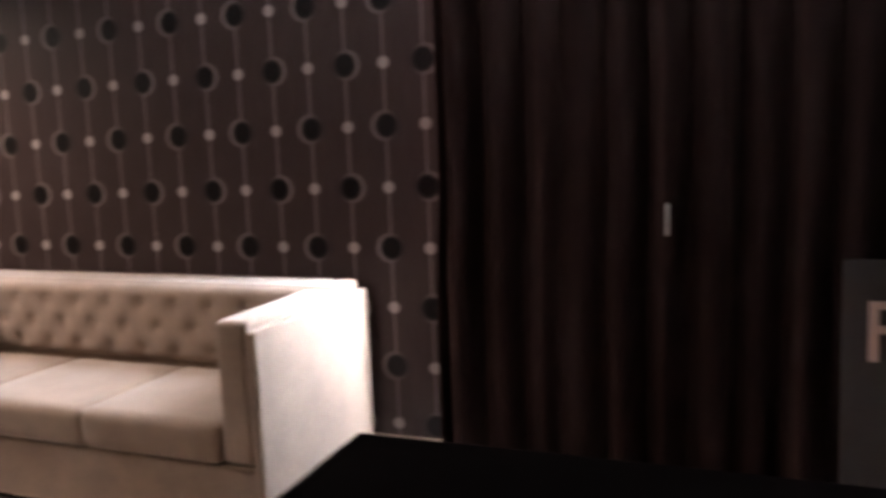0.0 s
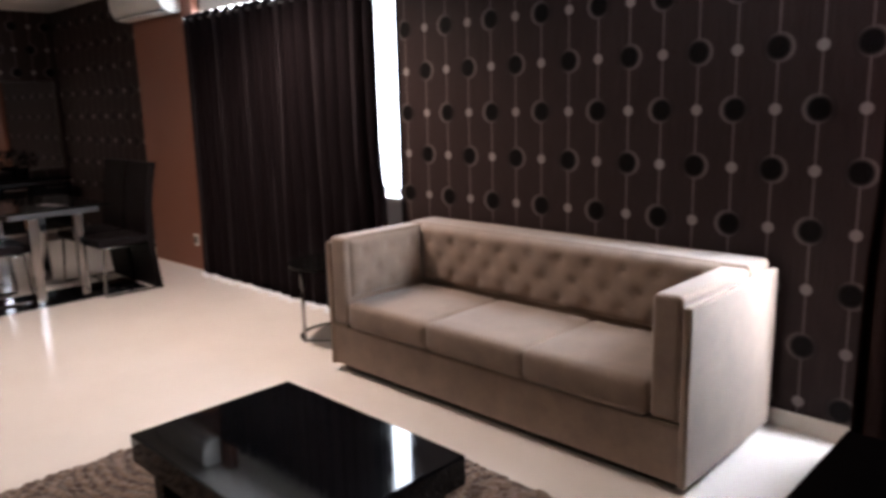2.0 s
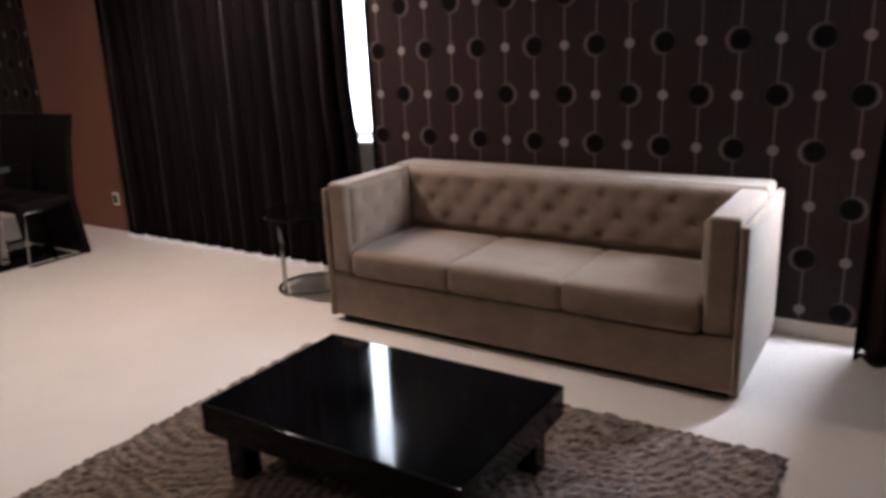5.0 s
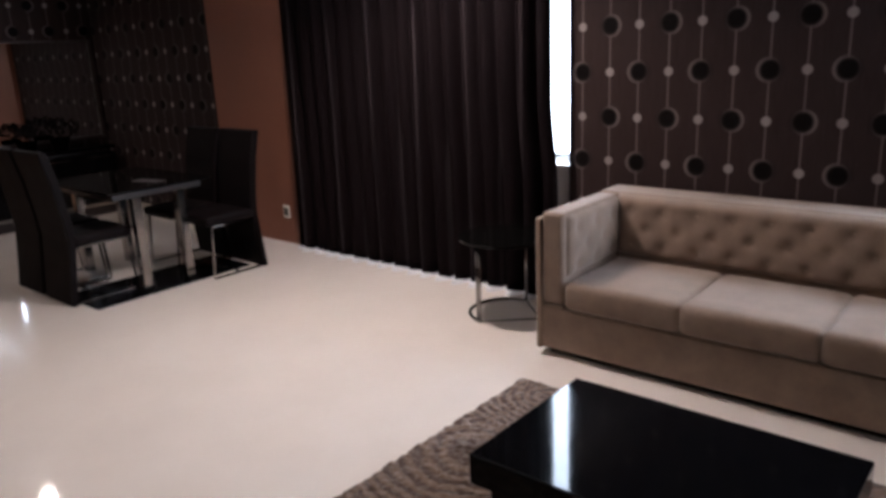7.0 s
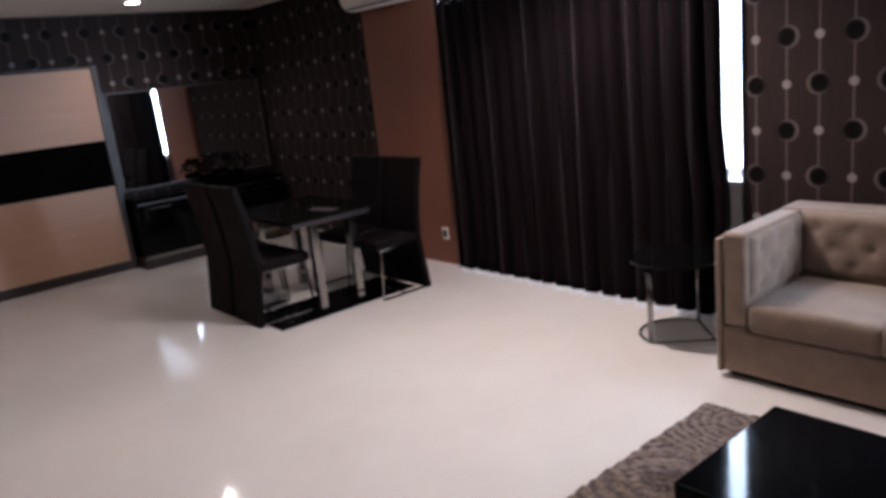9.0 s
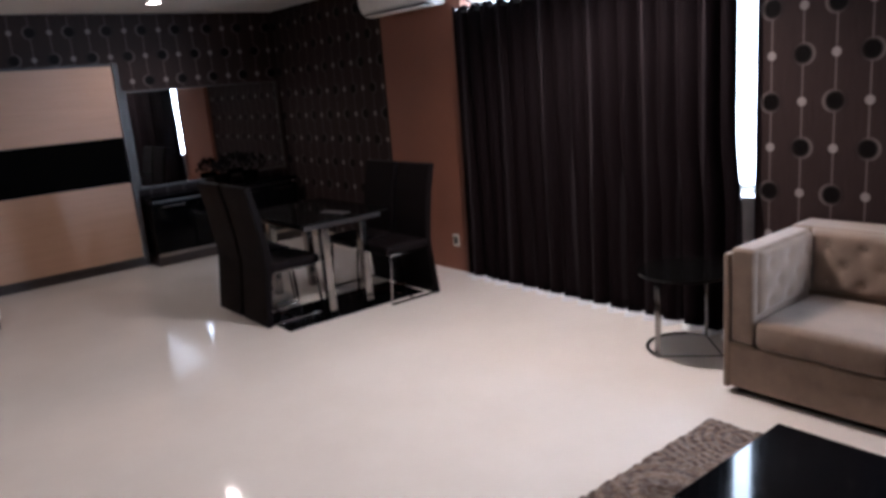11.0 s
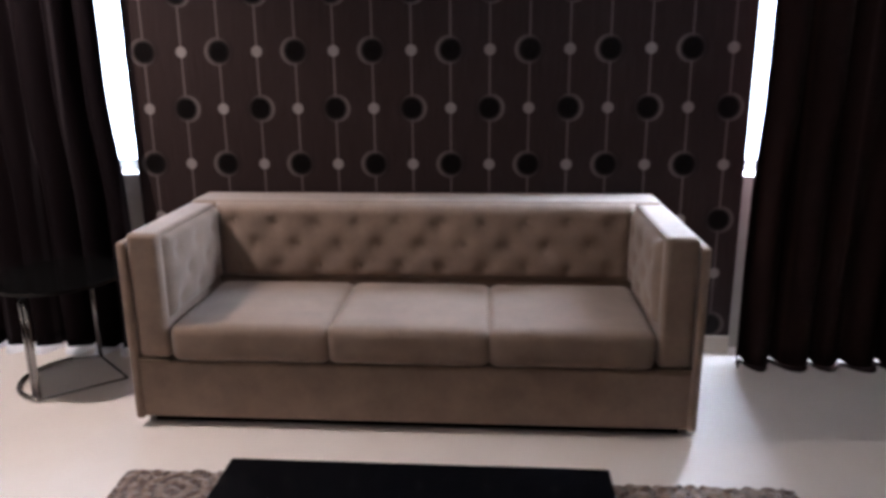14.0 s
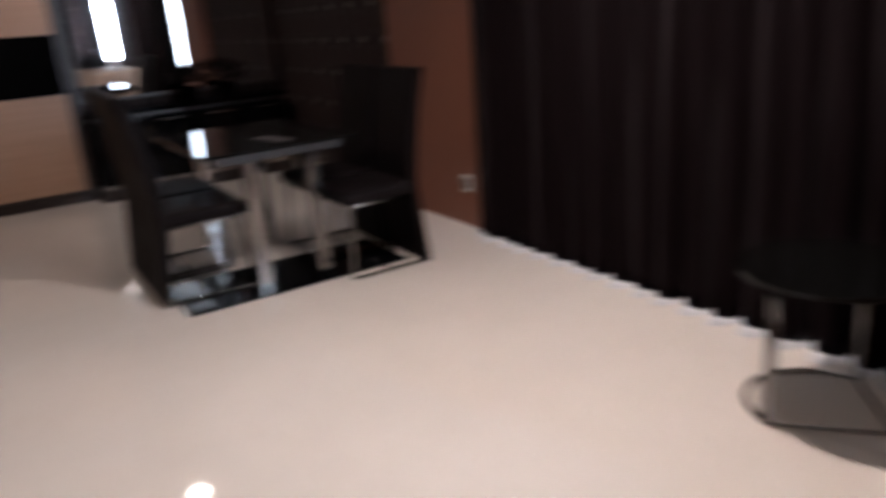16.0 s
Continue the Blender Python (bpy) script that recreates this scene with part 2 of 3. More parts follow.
def part(name, bm, material, parent=None, label="", smooth=False):
    bmesh.ops.recalc_face_normals(bm, faces=bm.faces[:])
    me = bpy.data.meshes.new(name)
    bm.to_mesh(me)
    bm.free()
    me.materials.append(material)
    if smooth:
        me.shade_smooth()
    ob = new(name, me)
    if parent:
        ob.parent = parent
    if label:
        tagged(ob, label)
    return ob


def setting(name, bm, material, label, category):
    return tagged(part(name, bm, material), label, category, kind="structure")


def thing(name, label, category, m=None, group=""):
    ob = tagged(new(name), label, category, group)
    ob.matrix_world = m or Matrix.Identity(4)
    return ob


# ---- the room ----
XL, XR, YB, YF = -6.04, 5.2, -6.4, 0.0
setting("floor", box(XL, YB, -0.12, XR, 0.30, 0.0), M_FLOOR, "polished cream porcelain tile floor, glossy", "floor")
setting("ceiling", box(XL, YB, CEIL, XR, 0.30, CEIL + 0.12), M_CEIL, "off-white painted plaster ceiling", "ceiling")
setting("wall_west", box(XL - 0.15, YB, 0, XL, 0.30, CEIL), M_PAPER_SIDE, "dark brown wallpaper with black and silver discs", "wall")
# east and south walls are unseen; their dark paper is there to cut bounce light
setting("wall_east", box(XR, YB, 0, XR + 0.15, 0.30, CEIL), M_PAPER_SIDE, "unseen closing wall, dark disc wallpaper put on to cut bounce light", "wall")
setting("wall_south", box(XL, YB - 0.15, 0, XR, YB, CEIL), M_PAPER, "unseen closing wall, dark disc wallpaper put on to cut bounce light", "wall")
setting("wall_north_dining", box(XL, 0, 0, -3.76, 0.30, CEIL), M_PAPER, "dark brown wallpaper with black and silver discs", "wall")
setting("wall_north_pier", box(-3.76, -0.05, 0, -2.60, 0.30, CEIL), M_RED, "terracotta painted wall pier", "wall")
setting("wall_north_sofa", box(-0.09, 0, 0, 2.745, 0.30, CEIL), M_PAPER, "dark brown wallpaper with black and silver discs on beaded lines", "wall")
for k, (x0, x1) in enumerate(((-2.60, -0.09), (2.745, XR))):
    setting("wall_north_sill_%d" % (k + 1), box(x0, 0.06, 0, x1, 0.30, 0.85), M_PLASTER, "plain wall below the window", "wall")
    setting("wall_north_lintel_%d" % (k + 1), box(x0, 0.02, (2.30, 2.15)[k], x1, 0.30, CEIL), M_PLASTER, "pale plaster above the window", "wall")
    w = thing("window_%d" % (k + 1), "aluminium framed window behind a drawn curtain", "window")
    tagged(w, kind="structure")
    bm = bmesh.new()
    for fx in (x0, (x0 + x1) / 2 - 0.025, x1 - 0.05):
        box_into(bm, fx, 0.20, 0.85, fx + 0.05, 0.26, 2.36)
    box_into(bm, x0 + 0.05, 0.202, 0.85, x1 - 0.05, 0.258, 0.90)
    box_into(bm, x0 + 0.05, 0.202, 2.31, x1 - 0.05, 0.258, 2.36)
    part("window_frame", bm, M_FRAME, w)
    for a, b in ((x0 + 0.05, (x0 + x1) / 2 - 0.025), ((x0 + x1) / 2 + 0.025, x1 - 0.05)):
        g = part("pane", box(a, 0.226, 0.90, b, 0.232, 2.31), M_GLASS, w)
        g.visible_shadow = False
setting("backdrop", box(-9, 3.0, -1.0, 10, 3.05, 6.5), M_DAY, "bright hazy daylight outside the windows", "backdrop")
setting("baseboard", box(-0.09, -0.012, 0.0, 2.745, 0.0, 0.085, bevel=0.003), M_SKIRT, "cream tile skirting under the wallpaper", "baseboard")
setting("baseboard_dining", box(XL, -0.012, 0.0, -3.76, 0.0, 0.085, bevel=0.003), M_SKIRT, "cream tile skirting", "baseboard")


# ---- curtains ----
def curtain(x0, x1, folds, seed, label, lean0=0.0, lean1=0.0, out=0.095, hem=1.0, cloth=M_CURTAIN):
    """A gathered curtain with eyelet header; lean: how far the edge swings aside above the sill."""
    rnd = random.Random(seed)
    c = thing("curtain", label, "curtain", group="window curtains")
    nx, nz, z0, z1 = folds * 14, 26, 0.015, 2.235
    ph = [rnd.uniform(-0.6, 0.6) for _ in range(folds + 2)]
    am = [rnd.uniform(0.6, 1.25) for _ in range(folds + 2)]
    verts, faces = [], []
    for k in range(nz + 1):
        h = k / nz
        for i in range(nx + 1):
            s = i / nx
            fpos = s * folds
            a = am[int(fpos)] * (1 - fpos % 1) + am[int(fpos) + 1] * (fpos % 1)
            p = ph[int(fpos)] * (1 - fpos % 1) + ph[int(fpos) + 1] * (fpos % 1)
            wave = math.sin(2 * math.pi * fpos + p * (1.3 - h))
            y = -out + 0.042 * a * wave * (1.0 - 0.30 * h) + 0.010 * math.sin(5 * fpos + 3 * h)
            swing = min(1.0, max(0.0, (h - 0.32) / 0.25))
            swing = swing * swing * (3 - 2 * swing)
            x = x0 + lean0 * swing + (x1 - x0 + (lean1 - lean0) * swing) * s + 0.012 * math.cos(2 * math.pi * fpos + p)
            z = z0 + (z1 - z0) * h + (0.014 * (wave + rnd.uniform(-0.3, 0.3)) if k == 0 else 0) + (0.030 * math.cos(2 * math.pi * fpos) if k == nz else 0)
            verts.append((x, y, max(0.003, z)))
    for k in range(nz):
        for i in range(nx):
            a = k * (nx + 1) + i
            faces.append((a, a + 1, a + nx + 2, a + nx + 1))
    me = bpy.data.meshes.new("drape")
    me.from_pydata(verts, [], faces)
    me.materials.append(cloth)
    me.shade_smooth()
    d = new("drape", me)
    d.parent = c
    sol = d.modifiers.new("thick", "SOLIDIFY")
    sol.thickness, sol.offset = 0.004, 0
    bm = bmesh.new()
    for i in range(folds):
        fx = x0 + (x1 - x0) * (i + 0.5) / folds
        ring = [(fx + 0.0, -out + 0.024 * math.cos(q * math.pi / 6), 2.215 + 0.024 * math.sin(q * math.pi / 6)) for q in range(12)]
        tube_into(bm, ring, 0.004, 6, True)
    part("eyelets", bm, M_CHROME, c, "chrome eyelets along the header")["kind"] = "stuff"
    # pale hem lining peeping out at the floor
    bm = bmesh.new()
    last = None
    for i in range(nx + 1):
        fpos = i / nx * folds
        a = am[int(fpos)] * (1 - fpos % 1) + am[int(fpos) + 1] * (fpos % 1)
        p = ph[int(fpos)] * (1 - fpos % 1) + ph[int(fpos) + 1] * (fpos % 1)
        wave = math.sin(2 * math.pi * fpos + p * 1.3)
        x, y = x0 + (x1 - x0) * i / nx + 0.012 * math.cos(2 * math.pi * fpos + p), -out + 0.050 * a * wave
        h = 0.012 + 0.012 * (1 - wave) * hem
        now = [bm.verts.new(q) for q in ((x, y - 0.030, 0.002), (x, y - 0.014, h), (x, y + 0.004, h))]
        if last:
            bm.faces.new((last[0], now[0], now[1], last[1]))
            bm.faces.new((last[1], now[1], now[2], last[2]))
        last = now
    part("hem", bm, M_LINING if hem > 0.5 else cloth, c, "curled hem touching the floor", smooth=True)
    return c


curtain(-2.63, -0.112, 17, 3, "dark brown striped curtain drawn across a window", 0, -0.038, 0.125)
curtain(2.722, 5.15, 16, 8, "very dark brown pleated curtain drawn beside the wallpaper", 0.022, 0, 0.155, 0.2, M_CURTAIN_BROWN)
for x0, x1, ry in ((-2.54, -0.06, -0.125), (2.75, 5.18, -0.155)):
    r = thing("curtain_rod", "slim dark metal curtain rod under the lintel", "curtain rod", group="curtain rods")
    part("rail", rod_into(bmesh.new(), (x0, ry, 2.215), (x1, ry, 2.215), 0.011), M_SLOT, r, smooth=True)
    for bx in (x0 + 0.15, x1 - 0.15):
        part("bracket", box(bx - 0.012, ry + 0.005, 2.226, bx + 0.012, 0.0195, 2.27, bevel=0.002), M_SLOT, r)


# ---- sofa ----
def tufted_panel(w, h, depth, cols, rows, top_margin=0.0):
    """A button-tufted pad in the xz plane facing -y; returns bmesh and button places."""
    bm = bmesh.new()
    nx, nz = int(w / 0.018), int(h / 0.018)
    btn = []
    for r in range(rows):
        n = cols - (r % 2)
        for c in range(n):
            btn.append(((c + 0.5 + 0.5 * (r % 2)) * w / cols, (h - top_margin) * (r + 0.62) / (rows + 0.25)))
    grid = []
    for k in range(nz + 1):
        row = []
        for i in range(nx + 1):
            x, z = w * i / nx, h * k / nz
            dip = 0.0
            for bx, bz in btn:
                d2 = (x - bx) ** 2 + (z - bz) ** 2
                if d2 < 0.012:
                    dip += 0.014 * math.exp(-d2 / 0.0006) + 0.008 * math.exp(-d2 / 0.0035)
            e = min(x, w - x, z, h - z)
            edge = 0.040 * math.exp(-e / 0.016)
            row.append(bm.verts.new((x, -depth + dip + edge + 0.0025 * noise.noise((x * 9, z * 9, 1.7)), z)))
        grid.append(row)
    for k in range(nz):
        for i in range(nx):
            bm.faces.new((grid[k][i], grid[k][i + 1], grid[k + 1][i + 1], grid[k + 1][i]))
    rim = [*grid[0], *[r[-1] for r in grid[1:]], *grid[-1][-2::-1], *[r[0] for r in grid[-2:0:-1]]]
    back = [bm.verts.new((v.co.x, 0, v.co.z)) for v in rim]
    for i in range(len(rim)):
        j = (i + 1) % len(rim)
        bm.faces.new((rim[j], rim[i], back[i], back[j]))
    bm.faces.new(back)
    return bm, btn


def build_sofa():
    s = thing("sofa", "taupe fabric three-seat sofa, button-tufted, against the wallpaper", "sofa")
    x0, x1, yf, yb = 0.225, 2.375, -0.865, -0.05
    part("plinth", box(x0 + 0.05, yf + 0.05, 0.0, x1 - 0.05, yb - 0.03, 0.045), M_PLINTH, s, "dark recessed plinth")
    part("base", box(x0 + 0.02, yf, 0.04, x1 - 0.02, yb, 0.275, bevel=0.014, seg=3), M_FABRIC, s, smooth=False)
    for a, b in ((x0, x0 + 0.035), (x1 - 0.035, x1)):
        part("side_panel", box(a, yf - 0.012, 0.035, b, yb, 0.748, bevel=0.012, seg=3), M_FABRIC, s, "thin upholstered outer side panel")
    for a, b in ((x0 + 0.037, x0 + 0.16), (x1 - 0.16, x1 - 0.037)):
        part("armrest", box(a, yf - 0.006, 0.287, b, yb - 0.225, 0.781, bevel=0.022, seg=4), M_FABRIC, s)
    part("back_frame", box(x0 + 0.037, yb - 0.225, 0.287, x1 - 0.037, yb, 0.788, bevel=0.024, seg=4), M_FABRIC, s)
    w = x1 - x0 - 0.32
    bm, btn = tufted_panel(w, 0.340, 0.050, 10, 3, 0.018)
    bmesh.ops.translate(bm, verts=bm.verts[:], vec=(x0 + 0.16, yb - 0.215, 0.44))
    back = part("backrest", bm, M_FABRIC, s, "deep button-tufted backrest", smooth=True)
    bm = bmesh.new()
    bmesh.ops.create_uvsphere(bm, u_segments=8, v_segments=5, radius=0.010)
    first_button = part("button", bm, M_FABRIC, back, smooth=True)
    for k, (bx, bz) in enumerate(btn):
        b = first_button if k == 0 else new("button", first_button.data)
        b.parent = back
        b.location = (x0 + 0.16 + bx, yb - 0.215 - 0.028, 0.44 + bz)
    for side in (0, 1):
        bm, btn = tufted_panel(0.55, 0.328, 0.042, 3, 3, 0.018)
        m = pose(x0 + 0.150, -0.29 - 0.55, 0.44, 0, 0, 90) if side == 0 else pose(x1 - 0.150, -0.29, 0.44, 0, 0, -90)
        bmesh.ops.transform(bm, matrix=m, verts=bm.verts[:])
        part("arm_pad", bm, M_FABRIC, s, "tufted inner arm pad", smooth=True)
    cw = (x1 - x0 - 0.345) / 3
    for i in range(3):
        a = x0 + 0.1725 + i * cw
        bm = box(a - 0.010, yf - 0.014, 0.274, a + cw + 0.010, yb - 0.235, 0.428, bevel=0.042, seg=5)
        bmesh.ops.subdivide_edges(bm, edges=[e for e in bm.edges if e.calc_length() > 0.3], cuts=6, use_grid_fill=True)
        for v in bm.verts:
            if v.co.z > 0.40:
                u, t = (v.co.x - a) / cw, (v.co.y - yf) / (yb - 0.235 - yf)
                v.co.z += 0.014 * max(0, math.sin(math.pi * min(1, max(0, u)))) * max(0, math.sin(math.pi * min(1, max(0, t)))) + 0.004 * noise.noise((v.co.x * 6, v.co.y * 6, i))
        part("seat_cushion", bm, M_FABRIC, s, smooth=True)
    for a in (x0 + 0.037, x1 - 0.16):
        part("seam", box(a, yf - 0.010, 0.2755, a + 0.123, yf + 0.01, 0.2865), M_SEAM, s)
    return s


build_sofa()

# ---- rug and coffee table ----
bm = bmesh.new()
rw, rd = 2.26, 1.62
nx, ny = 150, 107
grid = [[bm.verts.new((rw * i / nx + (random.uniform(-0.008, 0.008) if j in (0, ny) or i in (0, nx) else 0), rd * j / ny + (random.uniform(-0.012, 0.012) if j in (0, ny) or i in (0, nx) else 0),
         0.004 if i in (0, nx) or j in (0, ny) else 0.020 + random.uniform(-0.007, 0.009))) for i in range(nx + 1)] for j in range(ny + 1)]
for j in range(ny):
    for i in range(nx):
        bm.faces.new((grid[j][i], grid[j][i + 1], grid[j + 1][i + 1], grid[j + 1][i]))
rug = tagged(part("rug", bm, M_RUG), "brown shaggy rug with swirling pile under the coffee table", "rug")
rug.location = (0.35, -2.81, 0)


def coffee_table():
    t = thing("coffee_table", "low black gloss coffee table with stubby square legs on the rug", "coffee table", pose(0.885, -2.30, 0.0))
    part("tabletop", box(0, 0, 0.205, 1.05, 0.70, 0.318, bevel=0.008, seg=3), M_GLOSS, t)
    for lx in (0.05, 0.92):
        for ly in (0.05, 0.57):
            part("leg", box(lx, ly, 0.012, lx + 0.08, ly + 0.08, 0.204, bevel=0.005), M_GLOSS, t)


coffee_table()


# ---- round side table beside the sofa ----
def side_table():
    t = thing("side_table", "round black glass side table on a chrome frame beside the sofa", "side table", pose(-0.18, -0.46, 0))
    bm = rod_into(bmesh.new(), (-0.07, -0.03, 0.490), (-0.07, -0.03, 0.505), 0.27, 48)
    part("tabletop", bm, M_DARKGLASS, t, "round black glass top")
    arc = [(0.235 * math.cos(radians(a)) - 0.07, 0.235 * math.sin(radians(a)), 0.012) for a in range(125, 262, 8)]
    part("foot_ring", tube_into(bmesh.new(), arc, 0.011, 8), M_CHROME, t, "curved chrome floor bar", smooth=True)
    a0, a1 = arc[0], arc[-1]
    for px, py in ((a1[0], a1[1]), (a1[0] - 0.028, a1[1] + 0.012), (-0.09, 0.235)):
        part("post", rod_into(bmesh.new(), (px, py, 0.012), (px, py, 0.49), 0.0095, 12), M_CHROME, t, smooth=True)
    part("crossbar", tube_into(bmesh.new(), [a0, (-0.09, 0.235, 0.012), (0.16, 0.0, 0.012), a1], 0.006, 8), M_CHROME, t, smooth=True)
    part("cap", tube_into(bmesh.new(), [(-0.17, -0.2, 0.478), (-0.1, 0, 0.482), (-0.09, 0.235, 0.482)], 0.008, 8), M_CHROME, t, smooth=True)


side_table()


# ---- dining set ----
def dining_chair():
    """A chair at the origin that faces +y, its back at y 0."""
    c = thing("dining_chair", "high-backed dark leatherette dining chair with chrome sled legs", "chair", group="chairs round the dining table")
    w = 0.43
    bm = bmesh.new()
    prof = [(0.0, 0.0), (0.035, 0.30), (0.05, 0.45), (0.035, 0.62), (0.005, 0.84), (-0.045, 1.06)]
    rings = []
    for y, z in prof:
        th = 0.055 if z > 0.4 else 0.045
        rings.append([bm.verts.new(p) for p in ((0, y, z), (w, y, z), (w, y + th, z), (0, y + th, z))])
    for A, B in zip(rings, rings[1:]):
        for k in range(4):
            bm.faces.new((A[k], A[(k + 1) % 4], B[(k + 1) % 4], B[k]))
    bm.faces.new(rings[0][::-1])
    bm.faces.new(rings[-1])
    bmesh.ops.bevel(bm, geom=bm.edges[:], offset=0.008, segments=2, affect="EDGES")
    part("backrest", bm, M_LEATHER, c, "tall curved back reaching the floor")
    part("seat", box(0.0, 0.09, 0.405, w, 0.50, 0.475, bevel=0.02, seg=3), M_LEATHER, c)
    for x in (0.012, w - 0.012):
        bm = tube_into(bmesh.new(), [(x, 0.05, 0.011), (x, 0.47, 0.011), (x, 0.480, 0.016), (x, 0.484, 0.03), (x, 0.455, 0.385), (x, 0.445, 0.40), (x, 0.10, 0.40)], 0.0105, 8)
        part("sled_leg", bm, M_CHROME, c, "chrome tube sled leg", smooth=True)
    part("stretcher", tube_into(bmesh.new(), [(0.012, 0.25, 0.011), (w - 0.012, 0.25, 0.011)], 0.008, 8), M_CHROME, c, smooth=True)
    return c


first = dining_chair()
first.matrix_world = pose(-3.215, -1.995, 0)
copy_thing(first, pose(-3.69, -1.995, 0))
copy_thing(first, pose(-2.46, -0.60, 0, 0, 0, 180))
copy_thing(first, pose(-2.94, -0.60, 0, 0, 0, 180))


def dining_table():
    t = thing("dining_table", "black glass dining table on square chrome legs", "table", pose(-3.69, -1.72, 0))
    part("tabletop", box(0, 0, 0.735, 1.08, 0.80, 0.750, bevel=0.003), M_DARKGLASS, t, "black glass top")
    part("apron", box(0.06, 0.06, 0.685, 1.02, 0.74, 0.734, bevel=0.003), M_DKWOOD, t)
    for lx in (0.05, 0.955):
        for ly in (0.20, 0.54):
            part("leg", box(lx, ly, 0.0, lx + 0.065, ly + 0.065, 0.684, bevel=0.004), M_CHROME, t)


dining_table()
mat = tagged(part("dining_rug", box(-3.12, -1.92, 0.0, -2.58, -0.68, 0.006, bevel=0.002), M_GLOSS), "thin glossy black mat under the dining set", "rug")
card = thing("menu_card", "small pale folded card on the dining table", "card", pose(-2.86, -1.28, 0.751, 0, 0, 12))
part("sheet", box(-0.13, -0.05, 0, 0.13, 0.05, 0.004, bevel=0.001), M_CARD, card)


def flower_pot(x, y, r):
    """Low dark bowl with rounded dark foliage clumps."""
    t = thing("table_plant", "dark rounded potted plant standing on the console", "plant", pose(x, y, 0.743))
    part("pot", rod_into(bmesh.new(), (0, 0, 0), (0, 0, 0.12), 0.07, 16, 0.1), M_PLINTH, t)
    bm = bmesh.new()
    rnd = random.Random(int(r * 1000))
    for _ in range(110):
        a, e, d = rnd.uniform(0, 6.28), rnd.uniform(-0.3, 1.4), r * rnd.uniform(0.6, 1.0)
        p = Vector((d * math.cos(a) * math.cos(e), d * math.sin(a) * math.cos(e), 0.18 + 0.7 * d * math.sin(e)))
        m = Matrix.Translation(p) @ Euler((rnd.uniform(0, 6), rnd.uniform(0, 6), rnd.uniform(0, 6))).to_matrix().to_4x4()
        vs = [bm.verts.new(m @ Vector(c)) for c in ((-0.03, 0, 0), (0, -0.014, 0.004), (0.03, 0, 0), (0, 0.014, 0.004))]
        bm.faces.new(vs)
    part("foliage", bm, M_LEATHER, t, "dark small leaves")


# ---- west wall: wardrobe panel, mirror and console ----
def wardrobe():
    t = thing("wardrobe", "sliding wardrobe with tan panels and a black glass band", "wardrobe")
    xa, xb = XL + 0.002, XL + 0.10
    y0, y1 = -5.6, -1.84
    part("carcass", box(xa, y0, 0.0, xb - 0.02, y1, 2.125, bevel=0.003), M_DKWOOD, t)
    part("plinth", box(xb - 0.018, y0, 0.0, xb + 0.004, y1, 0.085), M_DKWOOD, t)
    part("stile", box(xb - 0.018, y1 - 0.055, 0.087, xb + 0.012, y1, 2.125, bevel=0.003), M_DKWOOD, t)
    for a, b in ((y0 + 0.05, -3.9), (-3.88, y1 - 0.057)):
        d = part("door", box(xb - 0.018, a, 0.087, xb - 0.012, b, 2.118), M_DKWOOD, t)
        part("lower_panel", box(xb - 0.011, a + 0.004, 0.10, xb, b - 0.004, 0.905, bevel=0.002), M_WOOD, d, "tan wood-grain panel")
        part("glass_band", box(xb - 0.011, a + 0.004, 0.91, xb - 0.001, b - 0.004, 1.375, bevel=0.001), M_BAND, d, "black glass band")
        part("upper_panel", box(xb - 0.011, a + 0.004, 1.38, xb, b - 0.004, 2.095, bevel=0.002), M_WOOD, d, "tan wood-grain panel")


wardrobe()


def wall_mirror():
    t = thing("wall_mirror", "wide wall mirror in a dark frame above the console", "mirror")
    y0, y1, z0, z1 = -1.82, -0.04, 0.80, 1.845
    part("glass", box(XL + 0.004, y0 + 0.03, z0 + 0.03, XL + 0.02, y1 - 0.03, z1 - 0.02), M_MIRROR, t, "silvered mirror glass")
    for a in (y0, y1 - 0.04):
        part("frame", box(XL + 0.002, a, z0, XL + 0.035, a + 0.04, z1, bevel=0.003), M_DKWOOD, t)
    for z, h in ((z0, 0.03), (z1 - 0.02, 0.02)):
        part("frame", box(XL + 0.002, y0 + 0.042, z, XL + 0.033, y1 - 0.042, z + h, bevel=0.003), M_DKWOOD, t)


wall_mirror()


def console():
    t = thing("console", "long dark wood console cabinet under the mirror", "cabinet")
    xa, xb, y0, y1 = XL + 0.002, XL + 0.36, -1.82, -0.12
    part("top", box(xa, y0, 0.705, xb + 0.02, y1, 0.742, bevel=0.004), M_GLOSS, t)
    part("plinth", box(xa, y0, 0.0, xb - 0.03, y1, 0.10), M_DKWOOD, t)
    part("body", box(xa, y0, 0.135, xb - 0.01, y1, 0.67, bevel=0.004), M_GLOSS, t)
    part("spacer", box(xa, y0 + 0.05, 0.67, xb - 0.08, y1 - 0.05, 0.705), M_DKWOOD, t)
    part("spacer", box(xa, y0 + 0.02, 0.10, xb - 0.02, y1 - 0.02, 0.135), M_CHROME, t, "bright metal strip over the plinth")
    n = 4
    for i in range(n):
        a = y0 + (y1 - y0) * i / n
        d = part("drawer", box(xb - 0.009, a + 0.006, 0.145, xb + 0.006, a + (y1 - y0) / n - 0.006, 0.66, bevel=0.003), M_GLOSS, t)
        part("handle", box(xb + 0.0065, a + 0.12, 0.625, xb + 0.016, a + 0.36, 0.637, bevel=0.002), M_CHROME, d, "slim chrome handle")


console()
flower_pot(XL + 0.22, -0.95, 0.15)
flower_pot(XL + 0.22, -0.62, 0.22)


